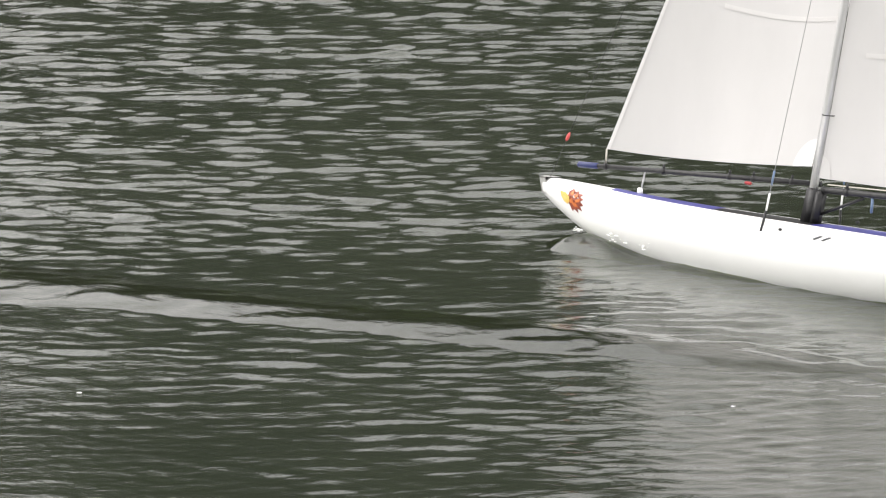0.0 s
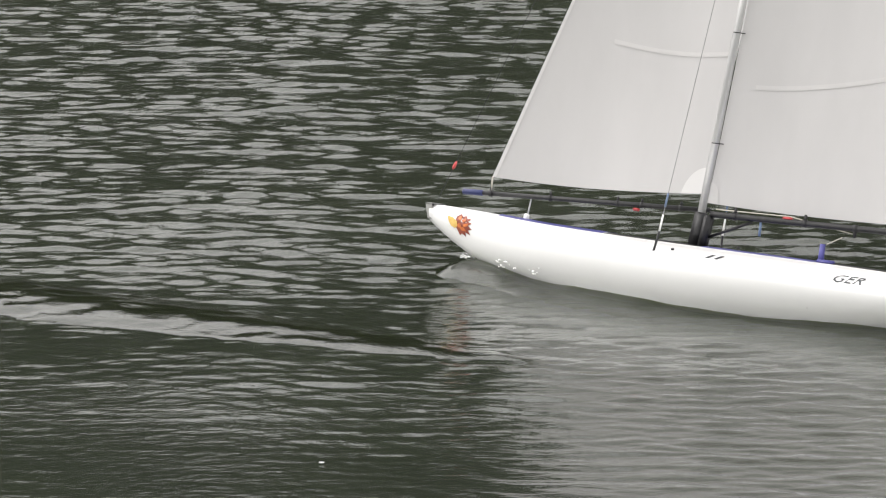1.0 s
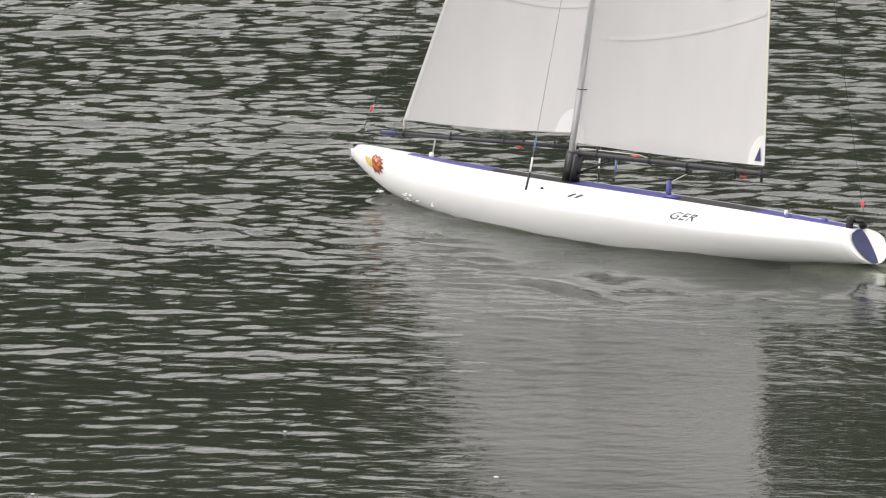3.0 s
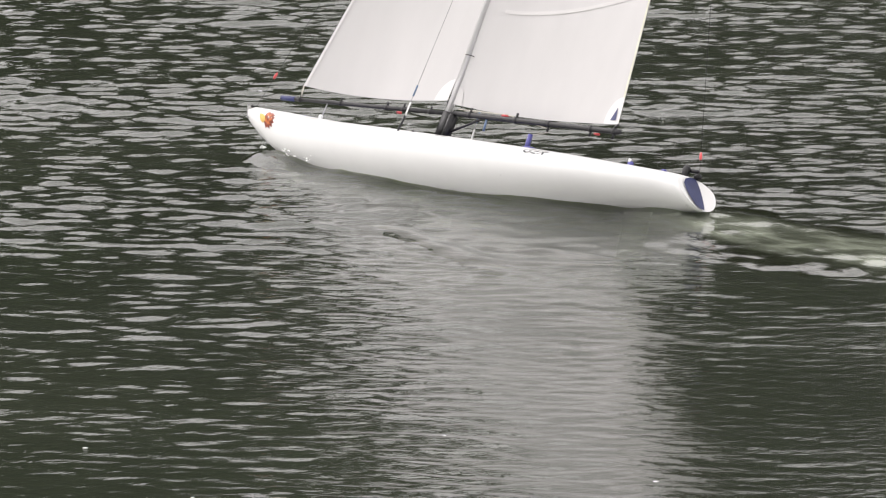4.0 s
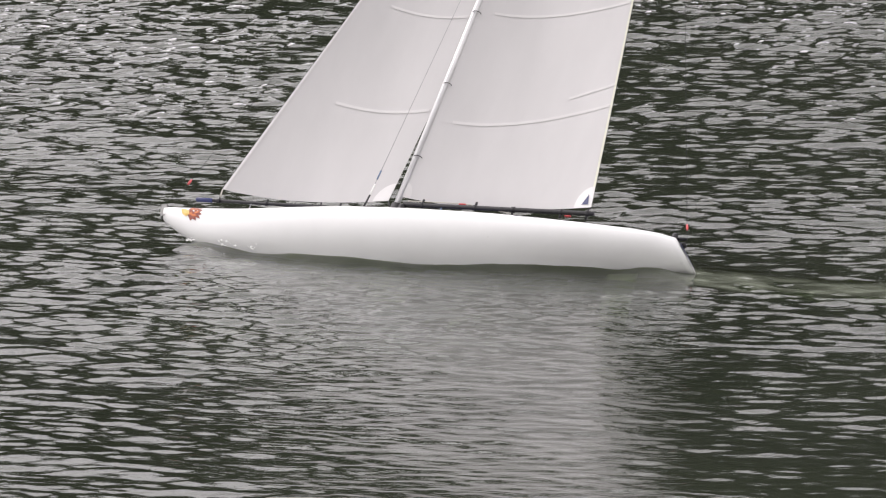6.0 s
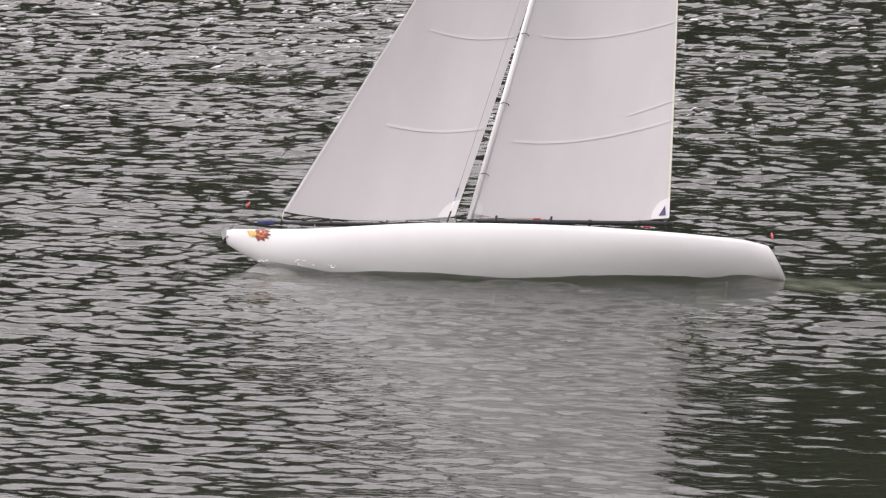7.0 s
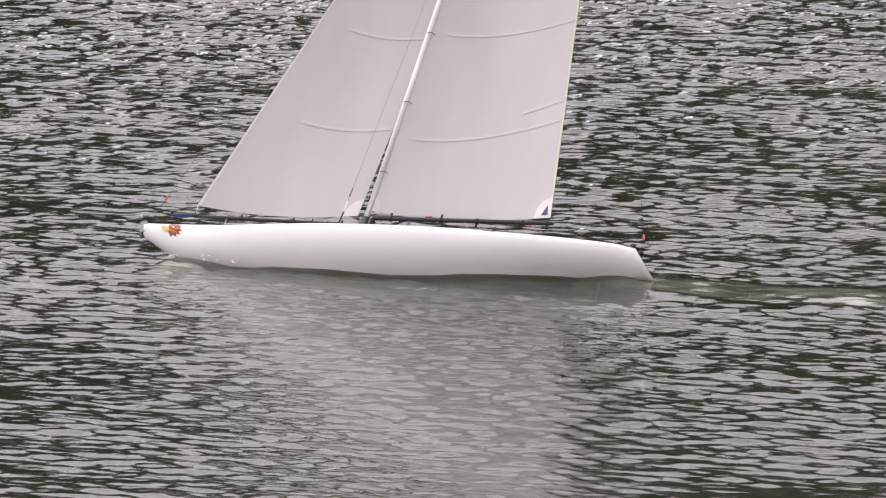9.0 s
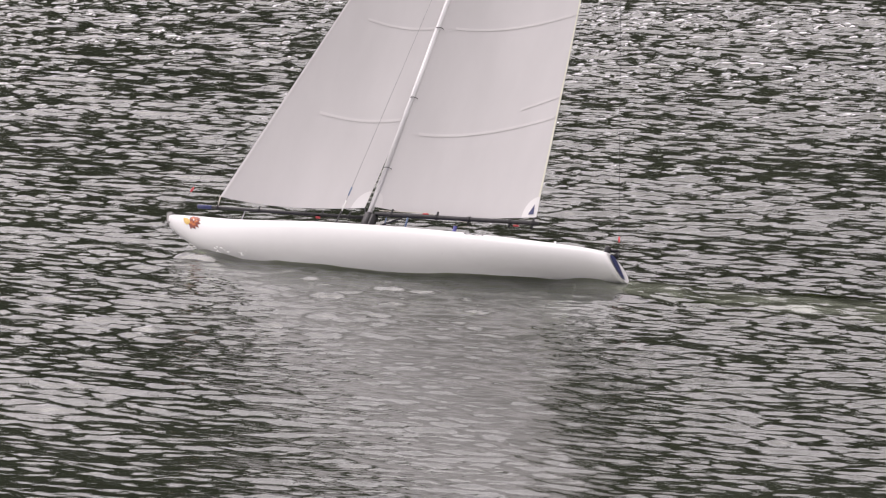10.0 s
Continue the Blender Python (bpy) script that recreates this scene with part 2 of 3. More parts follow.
def grid_mesh(name, gx, gy, z, extra_verts=(), extra_faces=()):
    """A large grid of heights, quickly."""
    ny, nx = z.shape
    co = np.stack([gx, gy, z], -1).reshape(-1, 3)
    i = np.arange(nx * ny).reshape(ny, nx)
    q = np.stack([i[:-1, :-1], i[:-1, 1:], i[1:, 1:], i[1:, :-1]], -1).reshape(-1, 4)
    if len(extra_verts):
        co = np.concatenate([co, np.array(extra_verts, float)])
        q = np.concatenate([q, np.array(extra_faces) + nx * ny])
    me = bpy.data.meshes.new(name)
    me.vertices.add(len(co))
    me.vertices.foreach_set("co", co.astype(np.float32).ravel())
    me.loops.add(q.size)
    me.loops.foreach_set("vertex_index", q.astype(np.int32).ravel())
    me.polygons.add(len(q))
    me.polygons.foreach_set("loop_start", np.arange(0, q.size, 4, dtype=np.int32))
    me.update(calc_edges=True)
    me.validate()
    for p in me.polygons:
        p.use_smooth = True
    return me


rng = np.random.default_rng(7)


def waves(gx, gy, count, short, long, slope, heading, spread, peak=0.0):
    """A choppy surface: the sum of many small waves of random direction. With peak, also the sideways shift that sharpens the crests."""
    z, dx, dy = np.zeros_like(gx), np.zeros_like(gx), np.zeros_like(gx)
    s = slope * math.sqrt(2 / count)
    for _ in range(count):
        lam = short * (long / short) ** rng.random()
        k = math.tau / lam
        a = heading + rng.normal() * spread
        way = k * (gx * math.cos(a) + gy * math.sin(a)) + rng.random() * math.tau
        z += s / k * np.cos(way)
        if peak:
            back = peak * s / k * np.sin(way)
            dx -= back * math.cos(a)
            dy -= back * math.sin(a)
    return (z, dx, dy) if peak else z


def patches(gx, gy, size, count=14):
    """Slow variation between 0 and 1 for gusts and calms."""
    z = np.zeros_like(gx)
    for _ in range(count):
        a, lam = rng.random() * math.tau, size * (0.6 + rng.random())
        z += np.cos(math.tau / lam * (gx * math.cos(a) + gy * math.sin(a)) + rng.random() * math.tau)
    return np.clip(0.5 + z / math.sqrt(count) * 0.45, 0, 1)


# ---- water ----
# a sheet that widens with distance, finest near the bank
wy = 4.2 + np.cumsum(np.linspace(0.0040, 0.0125, 1120))
u = np.linspace(0, 1, 1000)[None, :]
LEFT, RIGHT = -3.3 - 0.42 * (wy - 4.2), 1.65 + 0.31 * (wy - 4.2)
gx = LEFT[:, None] * (1 - u) + RIGHT[:, None] * u
gy = np.repeat(wy[:, None], 1000, 1)
shelter = np.minimum(1.2, 0.33 + 0.66 * np.clip((gy - 4.9) / 2.4, 0, 1) + 0.45 * np.clip((-0.7 - gx) / 0.9, 0, 1) + 0.28 * np.clip((0.6 - gx) / 0.6, 0, 1) * np.clip((gx + 1.2) / 0.4, 0, 1) * np.clip((gy - 6.0) / 0.5, 0, 1)) + 0.80 * np.clip((gy - 8.0) / 4.0, 0, 1) + 0.06 * np.clip((gx - 0.9) / 0.5, 0, 1) * np.clip((7.0 - gy) / 1.5, 0, 1)
calm = 1 - 0.82 * np.exp(-((gy - 5.40 + 0.3 * gx) / 0.62) ** 2) * np.clip((gx - 0.1) / 0.55, 0, 1) * np.clip((1.3 - gx) / 0.6, 0, 1)
shelter *= calm
edge = np.clip(np.minimum(np.minimum(gx - LEFT[:, None], RIGHT[:, None] - gx), np.minimum(gy - wy[0], wy[-1] - gy)) / 0.3, 0, 1)
gust = edge * shelter * (0.78 + 0.32 * patches(gx, gy, 1.4))
wz, sx, sy = (gust * v for v in waves(gx, gy, 130, 0.021, 0.070, 0.165, radians(78), 0.38, 0.5))
wz += edge * shelter * (0.6 + 0.5 * patches(gx, gy, 2.5)) * waves(gx, gy, 36, 0.08, 0.30, 0.045, radians(76), 0.40)
wz += edge * waves(gx, gy, 10, 0.6, 1.4, 0.018, radians(75), 0.3)
FAR = 600.0
inner = [(LEFT[0], wy[0], 0), (RIGHT[0], wy[0], 0), (RIGHT[-1], wy[-1], 0), (LEFT[-1], wy[-1], 0)]
outer = [(-FAR, -FAR, 0), (FAR, -FAR, 0), (FAR, FAR, 0), (-FAR, FAR, 0)]
cells = [(4 + k, 4 + (k + 1) % 4, (k + 1) % 4, k) for k in range(4)]
water_mesh = grid_mesh("water", gx + sx, gy + sy, wz, inner + outer, cells)
water_mesh.materials.append(M_WATER)
water = tagged(new("water", water_mesh), "murky dark green pond water covered in small wind ripples", "water", kind="structure")

for depth in (0.06, 0.15):
    bm = bmesh.new()
    bmesh.ops.create_grid(bm, x_segments=1, y_segments=1, size=60)
    layer = part("water", bm, M_MURK, None, "murky green layer of water below the surface", False)
    layer.location = (0, 30, -depth)
    tagged(layer, category="water", kind="structure")
bm = bmesh.new()
bmesh.ops.create_grid(bm, x_segments=40, y_segments=40, size=600)
for v in bm.verts:
    v.co.z = -1.2 + 0.1 * noise.noise(v.co * 0.05)
ground = tagged(part("ground", bm, M_MUD), "dark mud bed under the pond", "ground", kind="structure")

# ---- banks and woods, which the water mirrors ----
bm = bmesh.new()
vs = []
for i in range(61):
    x = -210 + 7 * i
    wob = 1.5 * noise.noise(Vector((x * 0.05, 3, 0)))
    vs.append([bm.verts.new((x, y + wob, z)) for y, z in ((62, -1.0), (64.5, 0.25), (69, 1.3), (95, 2.5), (165, 4))])
for r, s in zip(vs, vs[1:]):
    for k in range(4):
        bm.faces.new((r[k], s[k], s[k + 1], r[k + 1]))
tagged(part("far_bank", bm, M_GRASS), "low grassy bank across the pond", "bank", kind="structure")
bm = bmesh.new()
vs = []
for i in range(41):
    x = -60 + 3 * i
    wob = 0.3 * noise.noise(Vector((x * 0.2, 9, 0)))
    vs.append([bm.verts.new((x, y + wob, z)) for y, z in ((2.6, -1.1), (1.6, 0.02), (0.8, 0.10), (-6, 0.18), (-60, 1.2))])
for r, s in zip(vs, vs[1:]):
    for k in range(4):
        bm.faces.new((r[k + 1], s[k + 1], s[k], r[k]))
tagged(part("near_bank", bm, M_GRASS), "grassy bank of the pond below the viewer", "bank", kind="structure")


def far_woods():
    """A belt of broadleaf trees: trunks, and crowns of many small leaf clumps."""
    r = random.Random(5)
    verts, faces = [], []
    for i in range(92):
        x = -160 + (i // 2) * 7.0 + (i % 2) * 3.4 + r.uniform(-2.0, 2.0)
        y = 75 + (i % 2) * 10 + r.uniform(-3.4, 5)
        tall = WOOD_HEIGHT(x) * max(r.uniform(0.80, 1.25), 0.98 if -4 < x < 12 else 0.92 if -14 < x < 12 else 0)
        b = len(verts)
        for k in range(6):
            a = k * math.tau / 6
            verts += [(x + 0.5 * math.cos(a), y + 0.5 * math.sin(a), 0.8), (x + 0.18 * math.cos(a), y + 0.18 * math.sin(a), tall * 0.8)]
        faces += [(b + 2 * k, b + 2 * ((k + 1) % 6), b + 2 * ((k + 1) % 6) + 1, b + 2 * k + 1) for k in range(6)]
        for _ in range(760):
            h = r.random() ** 0.8
            wide = 7.0 * math.sin(math.pi * (0.12 + 0.86 * h)) ** 0.7
            a, d = r.random() * math.tau, wide * math.sqrt(r.random())
            c = Vector((x + d * math.cos(a), y + d * math.sin(a), 1.2 + h * (tall - 1.2)))
            s = r.uniform(0.7, 1.6)
            u = Vector((r.gauss(0, 1), r.gauss(0, 1), r.gauss(0, 1))).normalized()
            w = u.orthogonal().normalized()
            t = u.cross(w)
            b = len(verts)
            verts += [tuple(c + w * s), tuple(c + t * s * 0.8 + u * s * 0.3), tuple(c - w * s), tuple(c - t * s * 0.8 + u * s * 0.3)]
            faces.append((b, b + 1, b + 2, b + 3))
    me = bpy.data.meshes.new("far_woods")
    me.from_pydata(verts, [], faces)
    me.materials.append(M_LEAVES)
    return tagged(new("far_woods", me), "belt of dark green broadleaf trees across the pond", "trees", kind="stuff")


def WOOD_HEIGHT(x):
    return max(17.2 + min(4.5, 0.55 * max(0, -15 - x)), 27.0 - 0.42 * max(0, x - 9) + 0.80 * min(0, x + 2.5))


far_woods()


# ---- the model yacht ----
def curve(keys):
    xs, ys = zip(*keys)
    def f(x):
        i = max(0, min(len(xs) - 2, sum(1 for v in xs if v <= x) - 1))
        d = xs[i + 1] - xs[i]
        s = (x - xs[i]) / d
        def slope(j):
            a, b = max(j - 1, 0), min(j + 1, len(xs) - 1)
            return (ys[b] - ys[a]) / (xs[b] - xs[a])
        return (2 * s**3 - 3 * s**2 + 1) * ys[i] + (s**3 - 2 * s**2 + s) * d * slope(i) + (-2 * s**3 + 3 * s**2) * ys[i + 1] + (s**3 - s**2) * d * slope(i + 1)
    return f


half_beam = curve([(-0.5, 0.043), (-0.40, 0.069), (-0.25, 0.090), (-0.08, 0.098), (0.08, 0.094), (0.20, 0.079), (0.32, 0.054), (0.42, 0.030), (0.47, 0.019), (0.492, 0.0135)])
sheer = curve([(-0.5, 0.062), (-0.40, 0.064), (-0.22, 0.066), (0.08, 0.065), (0.28, 0.0655), (0.42, 0.070), (0.492, 0.0715)])
keel = curve([(-0.5, 0.018), (-0.42, 0.007), (-0.30, -0.009), (-0.12, -0.029), (0.04, -0.036), (0.20, -0.029), (0.32, -0.013), (0.40, 0.005), (0.45, 0.026), (0.492, 0.050)])
ROLL_OVER = radians(73)


def deck_half(x):
    return half_beam(x) * math.cos(ROLL_OVER)


def hull_point(x, a, out=0.0):
    """The port side at x; a runs from 0 at the deck's edge over the rounded gunwale to 1 at the keel."""
    b, s, k = half_beam(x), sheer(x), keel(x)
    zc = s - 0.7 * min(0.035, (s - k) * 0.45)
    if a < 0.25:
        f = ROLL_OVER * (1 - a / 0.25)
        y, z = b * math.cos(f), zc + (s - zc) * math.sin(f) / math.sin(ROLL_OVER)
    else:
        f = (a - 0.25) / 0.75 * math.pi / 2
        y, z = b * max(0, math.cos(f)) ** 1.053, zc - (zc - k) * math.sin(f) ** 1.053
    if out:
        t = hull_point(x, min(a + 0.01, 0.999)) - hull_point(x, max(a - 0.01, 0.001))
        nrm = Vector((0, -t.z, t.y)).normalized()
        if nrm.y < 0:
            nrm = -nrm
        return Vector((x, y, z)) + nrm * out
    return Vector((x, y, z))


boat = tagged(new("model_yacht"), "white radio-controlled model yacht with two pale sails, heeling under way", "model boat")
XS = [-0.5 + 0.986 * i / 80 for i in range(81)]
SIDE = 24


def hull_mesh():
    rows = []
    for x in XS:
        port = [hull_point(x, k / SIDE) for k in range(SIDE + 1)]
        port[-1].y = 0
        full = port + [Vector((p.x, -p.y, p.z)) for p in reversed(port[:-1])]
        if x < -0.44:
            for p in full:
                p.x += 0.034 * (-0.44 - x) / 0.06 * min(1, max(0, (p.z - keel(x)) / (sheer(x) - keel(x))))
        rows.append(full)
    bm = sheet(rows)
    bm.verts.ensure_lookup_table()
    n = 2 * SIDE + 1
    last = len(rows) - 1
    bm.faces.new([bm.verts[k] for k in range(n)])
    bm.faces.new([bm.verts[last * n + k] for k in reversed(range(n))])
    bmesh.ops.recalc_face_normals(bm, faces=bm.faces)
    return bm


hull = part("hull", hull_mesh(), M_GELCOAT, boat, "glossy white moulded hull")
for p in hull.data.polygons:
    p.use_smooth = len(p.vertices) == 4


def deck_x(x, z=0.0):
    return x + (0.034 * (-0.44 - x) / 0.06 if x < -0.44 else 0)


def deck_strip(a, b, inset, rise, mat, name, label, crown=0.004, steps=24):
    rows = []
    for i in range(steps + 1):
        x = a + (b - a) * i / steps
        w = deck_half(x) - inset
        rows.append([(deck_x(x), w * (1 - 2 * k / 8), sheer(x) + rise + crown * (1 - (1 - 2 * k / 8) ** 2)) for k in range(9)])
    return part(name, sheet(rows), mat, boat, label)


deck_strip(-0.498, 0.485, 0.0002, -0.0008, M_GELCOAT, "deck", "white deck sunk below the rounded gunwale", 0.001, 60)
deck_strip(0.20, 0.375, 0.0010, 0.0002, M_BLUE, "foredeck_patch", "crinkled blue film over the foredeck opening", 0.002)
deck_strip(-0.13, 0.045, 0.0010, 0.0002, M_BLUE, "deck_patch", "crinkled blue film behind the mast", 0.001, 20)
deck_strip(-0.488, -0.29, 0.0010, 0.0002, M_BLUE, "deck_patch", "crinkled blue film over the stern", 0.001, 20)
deck_strip(-0.288, -0.132, 0.0010, 0.0002, M_BLACK, "hatch_cover", "dark cover over the middle of the deck", 0.001, 20)
deck_strip(0.047, 0.198, 0.0010, 0.0002, M_BLACK, "hatch_cover", "dark cover ahead of the mast", 0.001, 20)
# transom cover and its white foot
rows = []
for k in range(9):
    a = 0.86 * k / 8
    p = hull_point(-0.5, a)
    lift = 0.034 * min(1, max(0, (p.z - 0.018) / 0.044))
    rows.append([(-0.5025 + lift, s * p.y * 0.98, p.z) for s in (0.72, 0.5, 0.25, 0.05, -0.15)])
part("transom_cover", sheet(rows), M_NAVY, boat, "navy blue film across the transom")
# soft bumper on the stem
rows = []
for k in range(9):
    a = k / 8
    z = 0.0728 - 0.021 * a
    r = 0.0158 - 0.002 * a
    rows.append([(0.4815 - 0.004 * a + r * 1.25 * math.sin(t * math.pi / 10), r * math.cos(t * math.pi / 10), z) for t in range(11)])
bm = sheet(rows)
bmesh.ops.holes_fill(bm, edges=[e for e in bm.edges if e.is_boundary])
bm.faces.new([v for v in bm.verts if abs(v.co.z - 0.0728) < 1e-6])
part("bow_bumper", bm, M_BUMPER, boat, "grey rubber bow bumper")
# rubbing edge along both sides
for side in (1, -1):
    part("gunwale", bar([(deck_x(x), side * deck_half(x), sheer(x) - 0.0004) for x in XS[::2]], 0.0008, 6), M_WHITE, boat)


def lettering(text, x, a, height, slant=0.22):
    """Letters laid on the port side, reading towards the stern."""
    cu = bpy.data.curves.new("lettering", "FONT")
    cu.body, cu.size, cu.align_x, cu.shear = text, height * 1.42, "CENTER", slant
    tmp = bpy.data.objects.new("lettering", cu)
    scene.collection.objects.link(tmp)
    me = bpy.data.meshes.new_from_object(tmp.evaluated_get(bpy.context.evaluated_depsgraph_get()))
    bpy.data.objects.remove(tmp)
    bm = bmesh.new()
    bm.from_mesh(me)
    bmesh.ops.triangulate(bm, faces=bm.faces)
    on_hull(bm, x, a)
    return part("lettering", bm, M_TEXT, hull, "dark italic lettering " + text, False)


def on_hull(bm, x, a):
    for v in bm.verts:
        px = x - v.co.x
        # arc length down the side to the hull's own parameter
        t, step = a, 0.004
        want = -v.co.y
        d, sign = abs(want), (1 if want > 0 else -1)
        run = 0.0
        last = hull_point(px, t)
        while run < d and 0.006 < t < 0.98:
            t += sign * step
            nxt = hull_point(px, t)
            run += (nxt - last).length
            last = nxt
        v.co = hull_point(px, t, 0.0007)


lettering("GER", -0.220, 0.200, 0.0168)


def print_shape(points, x, a, mat, label):
    bm = bmesh.new()
    bm.faces.new([bm.verts.new((u, v, 0)) for u, v in points])
    bmesh.ops.triangulate(bm, faces=bm.faces)
    bmesh.ops.subdivide_edges(bm, edges=bm.edges[:], cuts=1)
    bmesh.ops.scale(bm, vec=(1.25, 1.15, 1), verts=bm.verts)
    on_hull(bm, x, a)
    return part("print", bm, mat, hull, label, False)


for du in (-0.006, 0.005):
    print_shape([(du - 0.0034, -0.005), (du + 0.0006, -0.005), (du + 0.0034, 0.005), (du - 0.0006, 0.005)], -0.016, 0.12, M_TEXT, "dark number mark")
# the flame-coloured sticker at the bow
STICKER = (0.4195, 0.270)
print_shape([(-0.009, 0.007), (-0.005, 0.0125), (0.000, 0.010), (0.005, 0.0125), (0.007, 0.0095), (0.014, 0.0105), (0.010, 0.006), (0.017, 0.0055), (0.0115, 0.002), (0.018, -0.001), (0.012, -0.003), (0.016, -0.008), (0.008, -0.0065), (0.009, -0.0115), (0.002, -0.009), (-0.001, -0.0125), (-0.005, -0.007), (-0.009, -0.003)], *STICKER, M_BROWN, "dark brown flame shape of the sticker")
for tongue in ([(-0.006, 0.006), (-0.003, 0.010), (0.000, 0.0065), (-0.002, 0.004)], [(0.000, 0.005), (0.005, 0.0095), (0.007, 0.006), (0.003, 0.003)],
               [(0.003, 0.001), (0.012, 0.0045), (0.011, 0.001), (0.005, -0.001)], [(-0.002, -0.003), (0.004, -0.001), (0.010, -0.005), (0.002, -0.006)], [(-0.006, -0.001), (-0.001, 0.002), (0.001, -0.002), (-0.004, -0.004)]):
    print_shape(tongue, *STICKER, M_ORANGE, "orange tongue of the sticker").location.y = 0.0005
print_shape([(-0.022, 0.004), (-0.013, 0.0045), (-0.006, 0.002), (-0.005, -0.003), (-0.009, -0.0065), (-0.015, -0.005), (-0.019, -0.001)], *STICKER, M_YELLOW, "yellow tip of the sticker").location.y = 0.0008


# rudder, fin and bulb
def foil(x_top, x_low, chord_top, chord_low, z_top, z_low, thick):
    rows = []
    for i in range(7):
        s = i / 6
        c, x, z = chord_top + (chord_low - chord_top) * s, x_top + (x_low - x_top) * s, z_top + (z_low - z_top) * s
        rows.append([(x + c * (0.5 - u), e * thick * c * 2.6 * (math.sqrt(u) - u) , z) for u, e in
                     [(k / 8, 1) for k in range(9)] + [(k / 8, -1) for k in range(7, -1, -1)]])
    bm = sheet(rows)
    bmesh.ops.remove_doubles(bm, verts=bm.verts, dist=1e-6)
    bmesh.ops.holes_fill(bm, edges=[e for e in bm.edges if e.is_boundary])
    return bm


part("rudder", foil(-0.376, -0.388, 0.058, 0.044, 0.03, -0.17, 0.10), M_FIN, boat, "white rudder blade")
part("keel_fin", foil(0.030, 0.025, 0.075, 0.065, -0.02, -0.36, 0.09), M_FIN, boat, "white keel fin")
part("keel_bulb", bar([(0.16, 0, -0.37), (0.14, 0, -0.37), (0.09, 0, -0.37), (0.02, 0, -0.37), (-0.06, 0, -0.37), (-0.11, 0, -0.37), (-0.13, 0, -0.37)], [0.002, 0.012, 0.021, 0.023, 0.016, 0.007, 0.002], 14), M_LEAD, boat, "grey lead bulb")

# mast
RAKE = -0.090


def mast_at(z, back=0.0):
    return Vector((0.065 + RAKE * (z - 0.08) - back, 0, z))


mast = part("mast", bar([mast_at(z) for z in (0.109, 0.4, 0.8, 1.2, 1.58)], [0.0053, 0.0053, 0.0053, 0.0050, 0.004], 14), M_ALU, boat, "pale grey alloy mast tube")
part("mast_step", block((0.017, 0.012, 0.046), tuple(mast_at(0.086)), 0.002, pose(0, 0, 0, 0, -8, 0)), M_BLACK, boat, "black mast step block")
part("mast_step", block((0.009, 0.016, 0.044), tuple(mast_at(0.084, 0.012)), 0.002, pose(0, 0, 0, 0, -8, 0)), M_BLACK, boat, "black gooseneck bracket")
for i in range(9):
    z = 0.20 + i * 0.145
    c = mast_at(z, 0.004)
    part("luff_ring", bar([c + Vector((0.0075 * math.cos(t * math.tau / 10), 0.0075 * math.sin(t * math.tau / 10), 0)) for t in range(11)], 0.0007, 5), M_BLACK, mast)

# booms
BOOM_A, BOOM_B = Vector((0.050, 0.0, 0.108)), Vector((-0.2935, -0.011, 0.1165))


def on_boom(s, drop=0.0):
    p = BOOM_A.lerp(BOOM_B, s)
    return Vector((p.x, p.y, p.z - drop))


main_boom = part("main_boom", bar([on_boom(0), on_boom(0.04), on_boom(0.97), on_boom(1)], [0.0042, 0.0042, 0.0040, 0.003], 12), M_CARBON, boat, "black carbon main boom")
for s in (0.10, 0.38, 0.58, 0.83, 0.965):
    part("boom_band", bar([on_boom(s - 0.008), on_boom(s + 0.008)], 0.0053, 12), M_BLACK, main_boom)
    part("boom_eye", block((0.004, 0.003, 0.010), tuple(on_boom(s, 0.007 if s > 0.5 else -0.0065)), 0.0008), M_BLACK, main_boom)
part("red_band", block((0.013, 0.006, 0.004), tuple(on_boom(0.31, -0.0045)), 0.001), M_RED, main_boom, "red tape band")
part("red_tag", block((0.012, 0.004, 0.003), tuple(on_boom(0.87, 0.007)), 0.001), M_RED, main_boom, "red tape tag")
part("outhaul_line", bar([on_boom(0.02, -0.007), on_boom(0.32, -0.007), on_boom(0.57, 0.007)], 0.0008, 5), M_LINE, main_boom, "pale control line")
part("kicker_strut", bar([mast_at(0.078, 0.016), on_boom(0.17, 0.005)], 0.0019, 8), M_BLACK, main_boom, "black kicker strut")
part("kicker_screw", bar([on_boom(0.205, 0.004), on_boom(0.205, 0.022)], 0.0018, 8), M_LIGHTBLUE, main_boom, "light blue adjuster")

JIB_A, JIB_B = Vector((0.4300, -0.006, 0.0945)), Vector((0.080, -0.019, 0.1110))


def on_jib(s, drop=0.0):
    p = JIB_A.lerp(JIB_B, s)
    return Vector((p.x, p.y, p.z - drop))


jib_boom = part("jib_boom", bar([on_jib(0), on_jib(0.5), on_jib(1)], [0.0030, 0.0033, 0.0033], 10), M_CARBON, boat, "black carbon jib boom")
part("counterweight", bar([on_jib(-0.03), on_jib(-0.025), on_jib(0.055), on_jib(0.06)], [0.002, 0.0040, 0.0040, 0.002], 10), M_NAVY, jib_boom, "navy counterweight sleeve")
for s in (0.09, 0.34, 0.62, 0.72, 0.88):
    part("boom_band", bar([on_jib(s - 0.006), on_jib(s + 0.006)], 0.0043, 10), M_BLACK, jib_boom)
    part("boom_eye", block((0.003, 0.003, 0.008), tuple(on_jib(s, -0.005)), 0.0008), M_BLACK, jib_boom)
part("red_tag", block((0.010, 0.004, 0.004), tuple(on_jib(0.70, 0.006)), 0.001), M_RED, jib_boom, "red tape tag")
